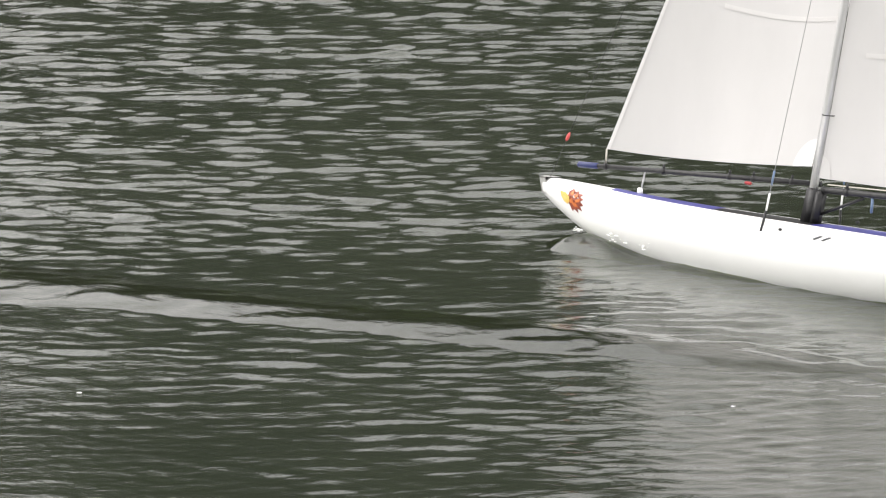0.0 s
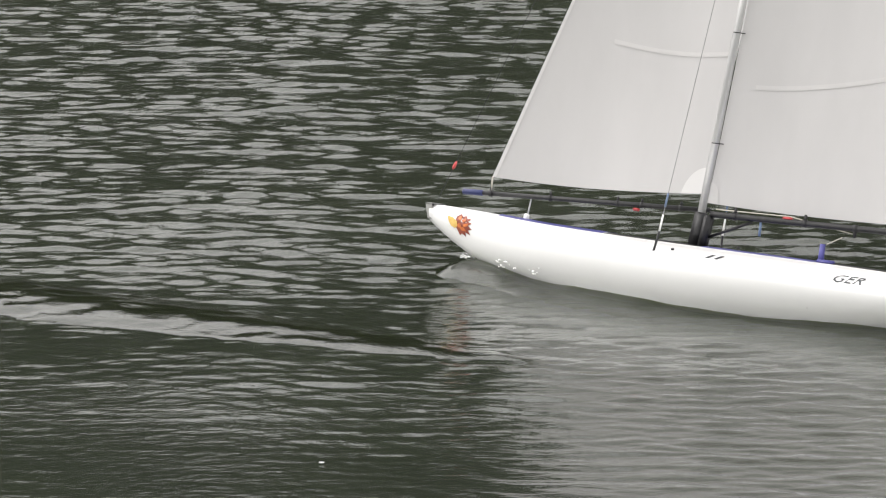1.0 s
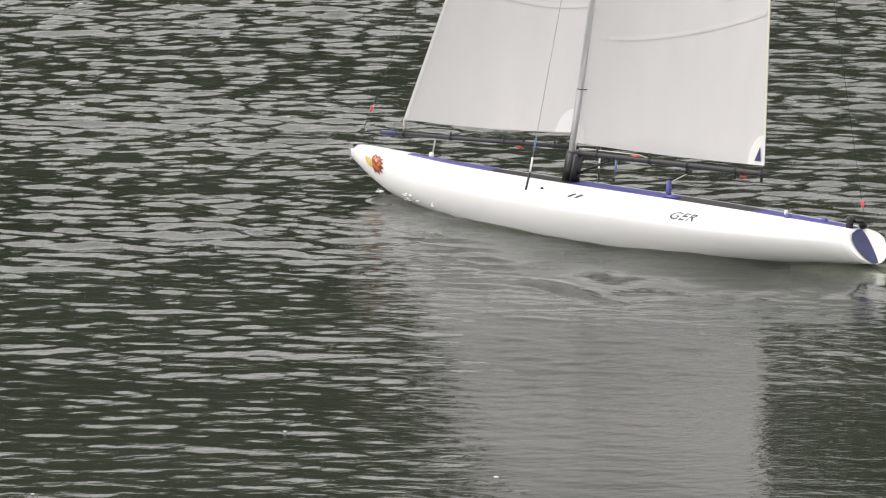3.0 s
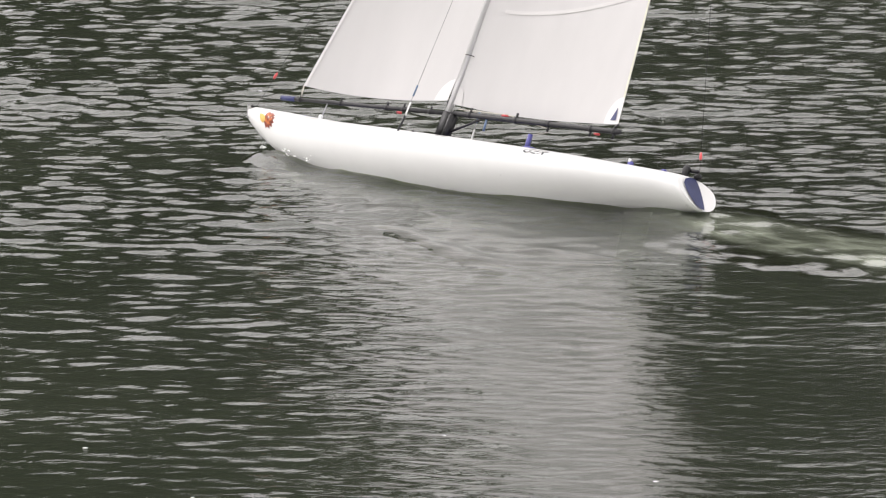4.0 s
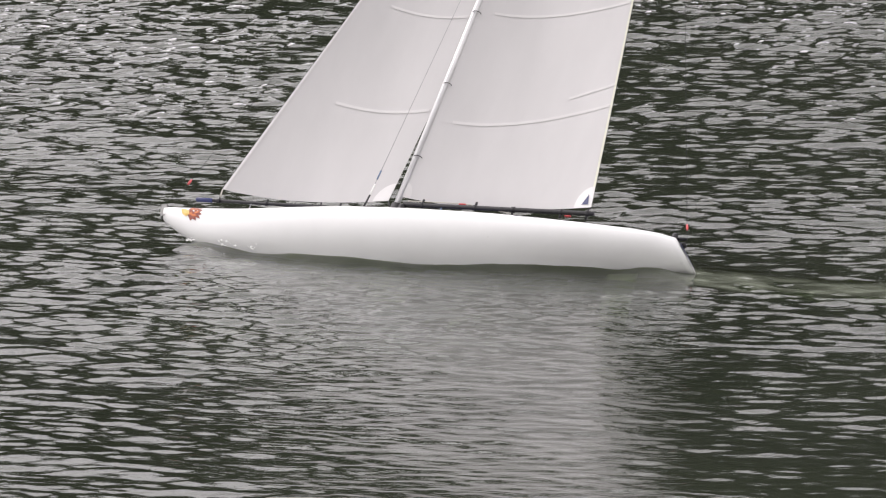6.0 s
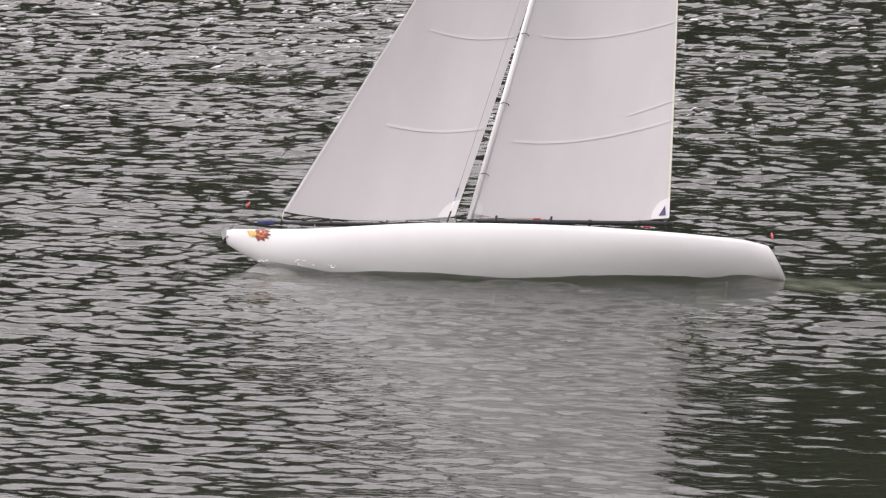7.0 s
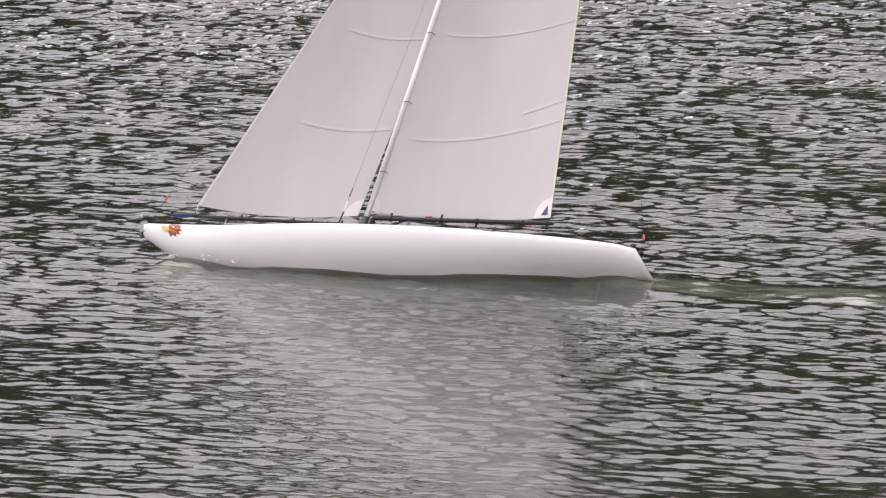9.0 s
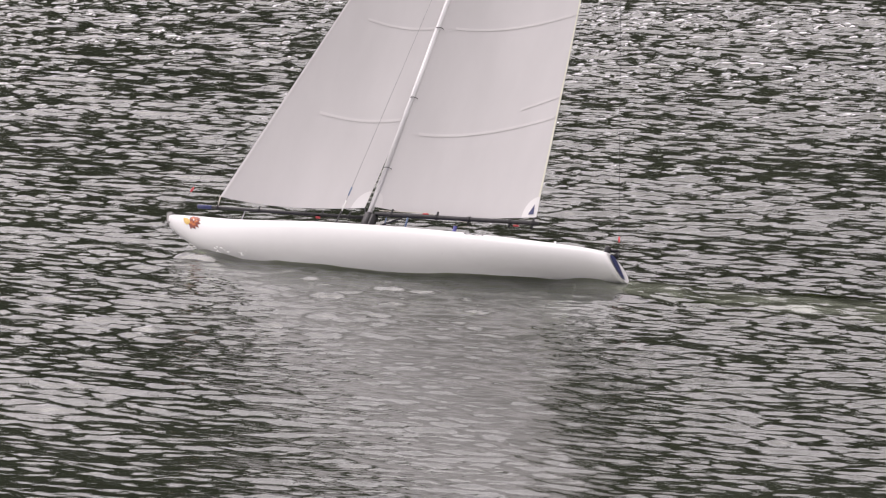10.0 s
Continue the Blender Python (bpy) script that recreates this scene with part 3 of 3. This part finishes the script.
part("jib_swivel", bar([(0.338, -0.002, 0.062), (0.338, -0.009, 0.098)], 0.0011, 6), M_STEEL, boat, "thin wire swivel of the jib boom")
part("swivel_eye", block((0.008, 0.004, 0.010), (0.338, -0.002, 0.071), 0.0012), M_WHITE, boat)


# sails
def sail_surface(luff_low, luff_top, leech_low, leech_top, camber, twist, foot, roach):
    a0, a1, b0, b1 = (Vector(v) for v in (luff_low, luff_top, leech_low, leech_top))
    def f(u, v):
        a, b = a0.lerp(a1, v), b0.lerp(b1, v)
        b = b + Vector((-roach * math.sin(math.pi * v), -twist * (v * 1.25 - 0.25 * v * v), 0))
        p = a.lerp(b, u)
        belly = 4 * u * (1 - u) * (1 + 0.5 * (0.5 - u))
        c = (b - a).length
        p.y -= camber * c * belly * (0.55 + 0.45 * math.sin(math.pi * min(1, 0.15 + v)))
        p.z -= foot * belly * (1 - v) ** 8
        return p
    return f


def sail_mesh(f, nu=22, nv=60):
    return sheet([[f(i / nu, j / nv) for i in range(nu + 1)] for j in range(nv + 1)])


def strip(f, path, width, lift):
    """A narrow band laid on the sail's near side along points (u, v)."""
    rows = []
    for k, (u, v) in enumerate(path):
        p = f(u, v)
        rows.append([p + Vector((0, lift, width / 2)), p + Vector((0, lift, -width / 2))])
    return sheet(rows)


def fan(f, corner, ru, rv, lift, steps=10):
    """A rounded reinforcement in a corner of the sail."""
    cu, cv = corner
    rows = []
    for j in range(5):
        r = j / 4
        rows.append([f(min(1, max(0, cu + (ru if cu == 0 else -ru) * r * math.cos(t * math.pi / 2 / steps))), cv + rv * r * math.sin(t * math.pi / 2 / steps)) + Vector((0, lift, 0)) for t in range(steps + 1)])
    bm = sheet(rows)
    bmesh.ops.remove_doubles(bm, verts=bm.verts, dist=1e-6)
    return bm


MAIN = sail_surface(mast_at(0.122, 0.0055), mast_at(1.50, 0.0055), (-0.2853, -0.011, 0.128), mast_at(1.50, 0.032), 0.06, 0.124, 0.004, 0.0065)
JIB = sail_surface((0.398, -0.006, 0.1186), (0.0186, -0.004, 1.17), (0.0970, -0.022, 0.131), (-0.018, -0.006, 1.17), 0.06, 0.05, 0.005, 0.006)
main_sail = part("main_sail", sail_mesh(MAIN), M_SAIL, boat, "pale translucent mainsail")
jib_sail = part("jib_sail", sail_mesh(JIB), M_SAIL, boat, "pale translucent jib")
part("corner_patch", fan(MAIN, (1, 0), 0.095, 0.031, 0.0012), M_PATCH, main_sail, "white clew patch")
part("corner_patch", fan(MAIN, (0, 0), 0.040, 0.020, 0.0012), M_SEAM, main_sail, "white tack patch")
part("corner_patch", fan(JIB, (1, 0), 0.10, 0.034, 0.0012), M_PATCH, jib_sail, "white clew patch")
part("seam", strip(MAIN, [(0.10 + 0.88 * k / 16, 0.113 + 0.040 * (k / 16) ** 1.5) for k in range(17)], 0.006, 0.0012), M_SEAM, main_sail, "pale sewn seam")
part("batten", strip(MAIN, [(0.72 + 0.27 * k / 8, 0.163 + 0.022 * k / 8) for k in range(9)], 0.005, 0.0012), M_SEAM, main_sail, "pale batten pocket")
part("seam", strip(MAIN, [(0.10 + 0.88 * k / 16, 0.272 + 0.040 * (k / 16) ** 1.5) for k in range(17)], 0.005, 0.0012), M_SEAM, main_sail, "pale sewn seam")
part("seam", strip(JIB, [(0.30 + 0.68 * k / 16, 0.186 - 0.010 * math.sin(k / 16 * math.pi * 0.8)) for k in range(17)], 0.006, 0.0012), M_SEAM, jib_sail, "pale sewn seam")
part("seam", strip(JIB, [(0.25 + 0.72 * k / 16, 0.375 - 0.010 * math.sin(k / 16 * math.pi * 0.8)) for k in range(17)], 0.005, 0.0012), M_SEAM, jib_sail, "pale sewn seam")
bm = sheet([[MAIN(1 - 0.012, j / 40) + Vector((0, 0.001, 0)), MAIN(1.0, j / 40) + Vector((0, 0.001, 0))] for j in range(41)])
part("leech_tape", bm, M_EDGE, main_sail, "yellowish leech tape")
bm = sheet([[JIB(0.0, j / 40) + Vector((0, 0.001, 0)), JIB(0.015, j / 40) + Vector((0, 0.001, 0))] for j in range(41)])
part("luff_tape", bm, M_PATCH, jib_sail, "pale luff tape")
bm = bmesh.new()
bm.faces.new([bm.verts.new(MAIN(u, v) + Vector((0, 0.0024, 0))) for u, v in ((0.945, 0.004), (0.982, 0.004), (0.977, 0.019))])
part("sail_mark", bm, M_NAVY, main_sail, "small navy triangle mark", False)
part("jib_tack_line", bar([on_jib(0.09), JIB(0.0, 0.0)], 0.0012, 6), M_LINE, jib_sail)
part("main_clew_line", bar([on_boom(0.945), MAIN(1.0, 0.0)], 0.0014, 6), M_BLACK, main_sail)
part("jib_clew_line", bar([on_jib(0.98), JIB(1.0, 0.0)], 0.0012, 6), M_BLACK, jib_sail)

# rigging
hound = mast_at(1.20)
for side in (1, -1):
    low = Vector((0.076, side * 0.076, 0.066))
    way = (hound - low).normalized()
    shroud = part("shroud", bar([low, hound], 0.00042, 5), M_STEEL, boat, "thin steel shroud")
    part("turnbuckle", bar([low + way * 0.014, low + way * 0.036], 0.0013, 8), M_WHITE, shroud, "white turnbuckle")
    part("turnbuckle_end", bar([low + way * 0.046, low + way * 0.064], 0.0014, 8), M_LIGHTBLUE, shroud, "light blue turnbuckle end")
    part("chainplate", bar([low + Vector((0.002, side * 0.002, -0.012)), low + Vector((0, side * 0.002, -0.004)), low + way * 0.014], 0.0016, 6), M_BLACK, shroud, "dark chainplate hook")
    part("hull_eye", bar([hull_point(0.055, 0.10), hull_point(0.055, 0.10, 0.002)], 0.0022, 8) if side > 0 else bar([(0.055, -0.085, 0.066), (0.055, -0.088, 0.066)], 0.0022, 8), M_BLACK, hull)
fore_low, fore_top = Vector((0.487, 0, 0.071)), mast_at(1.30)
forestay = part("forestay", bar([fore_low, fore_top], 0.00035, 5), M_DARKLINE, boat, "thin dark forestay")
back_low, back_top = Vector((-0.476, 0, 0.067)), mast_at(1.57)
backstay = part("backstay", bar([back_low, back_top], 0.00040, 5), M_DARKLINE, boat, "thin dark backstay")
for stay, a, b, d in ((forestay, fore_low, fore_top, 0.060), (backstay, back_low, back_top, 0.030)):
    w = (b - a).normalized()
    part("bead", bar([a + w * (d - 0.005), a + w * (d - 0.002), a + w * (d + 0.003), a + w * (d + 0.007)], [0.0008, 0.0021, 0.0021, 0.0008], 8), M_BEAD, stay, "red bead")

# deck fittings
part("sheet_post", bar([(-0.135, 0.015, 0.060), (-0.135, 0.015, 0.090)], [0.0042, 0.0036], 8), M_BLUE, boat, "blue sheet post")
part("sheet_post_foot", block((0.022, 0.014, 0.006), (-0.142, 0.015, 0.0675), 0.0015), M_BLUE, boat)
part("main_sheet", bar([on_boom(0.58, 0.012), (-0.140, 0.014, 0.090)], 0.0007, 5), M_LINE, boat, "thin mainsheet")
for x, y in ((-0.355, 0.02), (-0.405, 0.0)):
    part("deck_eye", block((0.010, 0.006, 0.010), (x, y, sheer(x) + 0.001), 0.0015), M_BLUE, boat)
part("deck_screw", bar([(-0.352, 0.02, sheer(-0.352) + 0.003), (-0.352, 0.02, sheer(-0.352) + 0.010)], 0.0022, 8), M_WHITE, boat)
part("rudder_post", bar([(-0.455, 0.008, 0.058), (-0.455, 0.008, 0.076), (-0.455, 0.008, 0.079)], [0.0050, 0.0056, 0.003], 10), M_BLACK, boat, "black rudder post cap")
part("tiller", block((0.026, 0.005, 0.005), (-0.462, 0.002, 0.073), 0.0012), M_BLACK, boat, "black tiller arm")
part("stern_fitting", block((0.010, 0.010, 0.010), (-0.466, -0.008, 0.067), 0.002), M_BLACK, boat)

# ---- the wake that travels with the boat ----
def waterline(x, heel=radians(30)):
    """How far out the windward side of the heeled hull meets the water."""
    x = min(0.48, max(-0.5, x))
    for k in range(6, 49):
        p = hull_point(x, k / 48)
        if p.z * math.cos(heel) + p.y * math.sin(heel) < 0.004:
            return p.y * math.cos(heel) - p.z * math.sin(heel)
    return 0.0


gx, gy = np.meshgrid(np.arange(-2.3, 0.70, 0.0105), np.arange(-1.1, 1.1, 0.0105))
ay = np.abs(gy)
aft = np.clip(0.47 - gx, 0, None)
ridge = 0.030 + aft * math.tan(radians(17))
bow_wave = 0.009 * np.exp(-((ay - ridge) / (0.022 + 0.05 * aft)) ** 2) * np.exp(-aft / 0.5) * (gx < 0.49)
bow_wave *= np.clip((0.50 - gx) / 0.06, 0, 1)
second = 0.004 * np.exp(-((ay - ridge * 0.62 - 0.05) / (0.03 + 0.03 * aft)) ** 2) * np.exp(-((aft - 0.55) / 0.3) ** 2)
along = 0.0035 * np.cos(math.tau * (aft - 0.065) / 0.315) * np.exp(-(ay / 0.20) ** 2) * np.exp(-aft / 1.5) * np.clip(aft / 0.05, 0, 1)
sternward = np.clip(-0.44 - gx, 0, None)
stern_ridge = 0.05 + sternward * math.tan(radians(15))
stern_wave = 0.0035 * np.exp(-((ay - stern_ridge) / (0.03 + 0.03 * sternward)) ** 2) * np.exp(-sternward / 0.9) * np.clip(sternward / 0.05, 0, 1)
reach = np.where(gx > -0.45, 0.05 + 0.24 * np.clip(aft / 0.7, 0, 1), 0.29 - 0.06 * sternward)
cover = 1 / (1 + np.exp((ay - reach) / 0.05))
cover *= np.clip((0.55 - gx) / 0.08, 0, 1) * np.clip((gx + 2.25) / 0.9, 0, 1)
# the crest that fans out from the bow on the windward side, over smoother water inside it
fan_line = 0.04 + aft * math.tan(radians(24)) + 0.02 * np.sin(aft * 5.0)
fading = np.clip((aft - 0.25) / 0.4, 0, 1) * np.clip((2.1 - aft) / 1.1, 0, 1) * (gy > 0)
cover = np.maximum(cover, 0.95 * fading / (1 + np.exp((ay - fan_line - 0.07) / 0.022)))
kz = -0.030 * (1 - cover) - 0.003 * cover + bow_wave + second + along + stern_wave
kz += 0.0048 * fading * np.exp(-((ay - fan_line) / 0.048) ** 2)
# water drawn up against the windward side of the hull
line = np.array([waterline(x) for x in gx[0]])[None, :]
kz += 0.021 * np.exp(-np.clip(gy - line, 0, None) / 0.050) * np.exp(-np.clip(-gy, 0, None) / 0.05) * np.clip((0.36 - gx) / 0.15, 0, 1) * np.clip((gx + 0.51) / 0.10, 0, 1) * (1 - 0.35 * np.exp(-((gx + 0.375) / 0.035) ** 2))
kz += 0.011 * np.exp(-((gx + 0.45) / 0.12) ** 2 - (gy / 0.16) ** 2) - 0.009 * np.exp(-((gx - 0.02) / 0.20) ** 2 - (gy / 0.20) ** 2)
kz += 0.010 * np.clip((sternward - 0.05) / 0.25, 0, 1) * np.exp(-(ay / (0.11 + 0.07 * sternward)) ** 2) * np.exp(-sternward / 3.0)
# the bow wave climbing the forefoot
kz += 0.017 * np.exp(-((gx - 0.38) / 0.08) ** 2) * np.clip((0.480 - gx) / 0.06, 0, 1) * np.exp(-np.clip(ay - 0.02 - 0.25 * np.clip(0.46 - gx, 0, None), 0, None) / 0.030)
kz += waves(gx, gy, 60, 0.035, 0.11, 0.055, radians(80), 0.8)
kz += np.clip(sternward / 0.25, 0, 1) * waves(gx, gy, 60, 0.03, 0.08, 0.080, radians(75), 0.6)
churn = np.exp(-(ay / (0.05 + 0.10 * sternward)) ** 2) * np.clip(sternward / 0.03, 0, 1) * np.exp(-sternward / 1.2)
kz += churn * waves(gx, gy, 50, 0.03, 0.09, 0.065, 0.5, 1.5)
wake_mesh = grid_mesh("boat_wake", gx, gy, kz)
wake_mesh.materials.append(M_WAKE)
wake = tagged(new("boat_wake", wake_mesh), "smooth wash and low bow waves spreading from the hull", "wake", kind="stuff")


def spray():
    """Beads of white water thrown up where the bow wave breaks against the side."""
    r = random.Random(3)
    bm = bmesh.new()
    for cx, n in ((0.405, 9), (0.335, 11), (0.31, 6), (0.27, 6)):
        for _ in range(n):
            x = cx + r.gauss(0, 0.006)
            blob(bm, (x, half_beam(x) * 0.90 + abs(r.gauss(0, 0.005)), 0.015 + abs(r.gauss(0, 0.005))), r.uniform(0.0005, 0.0016), (r.uniform(0.8, 2.4), 1, r.uniform(0.5, 1.2)))
    return tagged(part("bow_spray", bm, M_FOAM), "small white beads of spray beside the bow", "spray", kind="stuff")


spray_ob = spray()


def foam_flecks():
    r = random.Random(12)
    bm = bmesh.new()
    for _ in range(14):
        x, y = r.uniform(-1, 2.2), r.uniform(4.6, 6.0)
        blob(bm, (x, y, 0.001), r.uniform(0.0013, 0.0026), (1.7, 1.3, 0.35))
    return tagged(part("foam_flecks", bm, M_FOAM), "scattered small white flecks of foam on the water", "foam", kind="stuff")


foam = foam_flecks()

# ---- an old low wave that runs ahead of the boat and dies away ----
px = np.arange(-1.2, 1.2, 0.0125)
py = np.arange(-0.42, 0.42, 0.0105)
gx, gy = np.meshgrid(px, py)
bend = gy - 0.06 * gx * gx
swell = np.exp(-(bend / 0.13) ** 2) 
taper = np.clip(1 - (np.abs(gx) / 1.15) ** 2.5, 0, 1)
pz = -0.014 + 0.0270 * swell * taper + waves(gx, gy, 60, 0.03, 0.09, 0.085, radians(110), 0.6)
old_mesh = grid_mesh("old_wave", gx, gy, pz)
old_mesh.materials.append(M_WAKE)
old_wave = tagged(new("old_wave", old_mesh), "long low wave rolling over the pond ahead of the boat", "wave", kind="stuff")

BOAT_ROWS = [
    # seconds, x, y, z, heading away from the bank, heel, bow up
    (0.00, 1.942, 5.771, 0.002, 55.99, 7.33, -0.43),
    (0.50, 1.779, 5.995, 0.002, 49.41, 7.37, 0.61),
    (1.00, 1.603, 6.212, 0.002, 47.71, 10.16, 0.13),
    (1.50, 1.416, 6.427, 0.002, 45.65, 10.43, 0.48),
    (2.00, 1.220, 6.643, 0.002, 45.22, 5.84, 0.30),
    (2.50, 1.019, 6.863, 0.002, 44.83, 3.58, 0.34),
    (2.70, 0.937, 6.956, 0.002, 45.77, 2.17, 0.33),
    (3.80, 0.489, 7.486, 0.002, 49.84, 19.99, -0.26),
    (4.00, 0.408, 7.579, 0.002, 48.72, 22.43, -0.27),
    (4.50, 0.203, 7.793, 0.002, 42.99, 25.24, -0.16),
    (5.00, -0.020, 7.984, 0.002, 34.78, 28.98, 0.05),
    (5.50, -0.264, 8.153, 0.002, 28.45, 32.10, -0.21),
    (6.00, -0.522, 8.298, 0.002, 22.47, 37.99, -0.24),
    (6.20, -0.629, 8.341, 0.002, 19.31, 38.16, -0.30),
    (7.30, -1.240, 8.495, 0.002, 3.86, 39.84, 0.13),
    (7.50, -1.355, 8.515, 0.002, 2.64, 40.39, 0.28),
    (8.00, -1.656, 8.558, 0.002, 2.77, 37.84, 0.20),
    (8.50, -1.960, 8.608, 0.002, 3.82, 36.71, -0.02),
    (9.00, -2.263, 8.665, 0.002, 7.57, 34.73, 0.04),
    (9.50, -2.567, 8.737, 0.002, 9.51, 31.94, 0.05),
    (10.00, -2.870, 8.817, 0.002, 13.00, 29.28, 0.05),
]

# seconds and degrees by which each boom stands further out
MAIN_SWING = [(0.0, 7.0), (0.5, 8.5), (1.5, 11.0), (2.0, 8.1), (2.5, 3.0), (2.7, 0.5), (3.8, -0.8), (5.0, -1.3), (6.0, -0.4), (7.5, -1.5), (10.0, -1.2)]
JIB_SWING = [(0.0, 4.6), (0.5, 7.3), (1.5, 7.5), (2.5, 5.3), (3.8, 1.0), (4.5, 0.7), (5.5, 3.0), (7.3, 0.7), (8.5, 4.1), (9.5, 4.4), (10.0, 2.9)]
DRIFT = (0.05, 0.20)
# seconds, x, y, z, turn of the dying wave
OLD_WAVE_ROWS = [(0.0, 1.15, 5.80, 0.0, -38), (0.6, 1.02, 6.07, -0.001, -43), (1.2, 0.86, 6.22, -0.007, -44), (1.7, 0.72, 6.34, -0.016, -44), (2.2, 0.60, 6.45, -0.028, -44), (4.0, 0.2, 6.9, -0.045, -44), (10.0, -1.0, 8.4, -0.06, -44)]


def boat_pose(x, y, yaw, heel, up, z):
    return pose(x, y, z) @ pose(0, 0, 0, 0, 0, 180 - yaw) @ pose(0, 0, 0, 0, -up, 0) @ pose(0, 0, 0, heel)


def motions():
    walk(boat, [(t, boat_pose(x, y, a, b, c, z)) for t, x, y, z, a, b, c in BOAT_ROWS])
    flat = [(t, pose(x, y, 0, 0, 0, 180 - a)) for t, x, y, z, a, b, c in BOAT_ROWS]
    pivot = mast_at(0.11)
    swing = [(t, Matrix.Translation(pivot) @ pose(0, 0, 0, 0, 0, a) @ Matrix.Translation(-pivot)) for t, a in MAIN_SWING]
    walk(main_boom, swing)
    walk(main_sail, swing)
    tack = on_jib(0.27)
    jib_swing = [(t, Matrix.Translation(tack) @ pose(0, 0, 0, 0, 0, a) @ Matrix.Translation(-tack)) for t, a in JIB_SWING]
    walk(jib_boom, jib_swing)
    walk(jib_sail, jib_swing)
    walk(wake, flat)
    walk(spray_ob, flat)
    drift = [(t, pose(DRIFT[0] * t, DRIFT[1] * t, 0)) for t in (0.0, 5.0, 10.0)]
    walk(water, drift)
    walk(old_wave, [(t, pose(x, y, z, 0, 0, a)) for t, x, y, z, a in OLD_WAVE_ROWS])
    walk(foam, [(t, pose(0, 0, 0)) for t in (0.0, 10.0)])


motions()
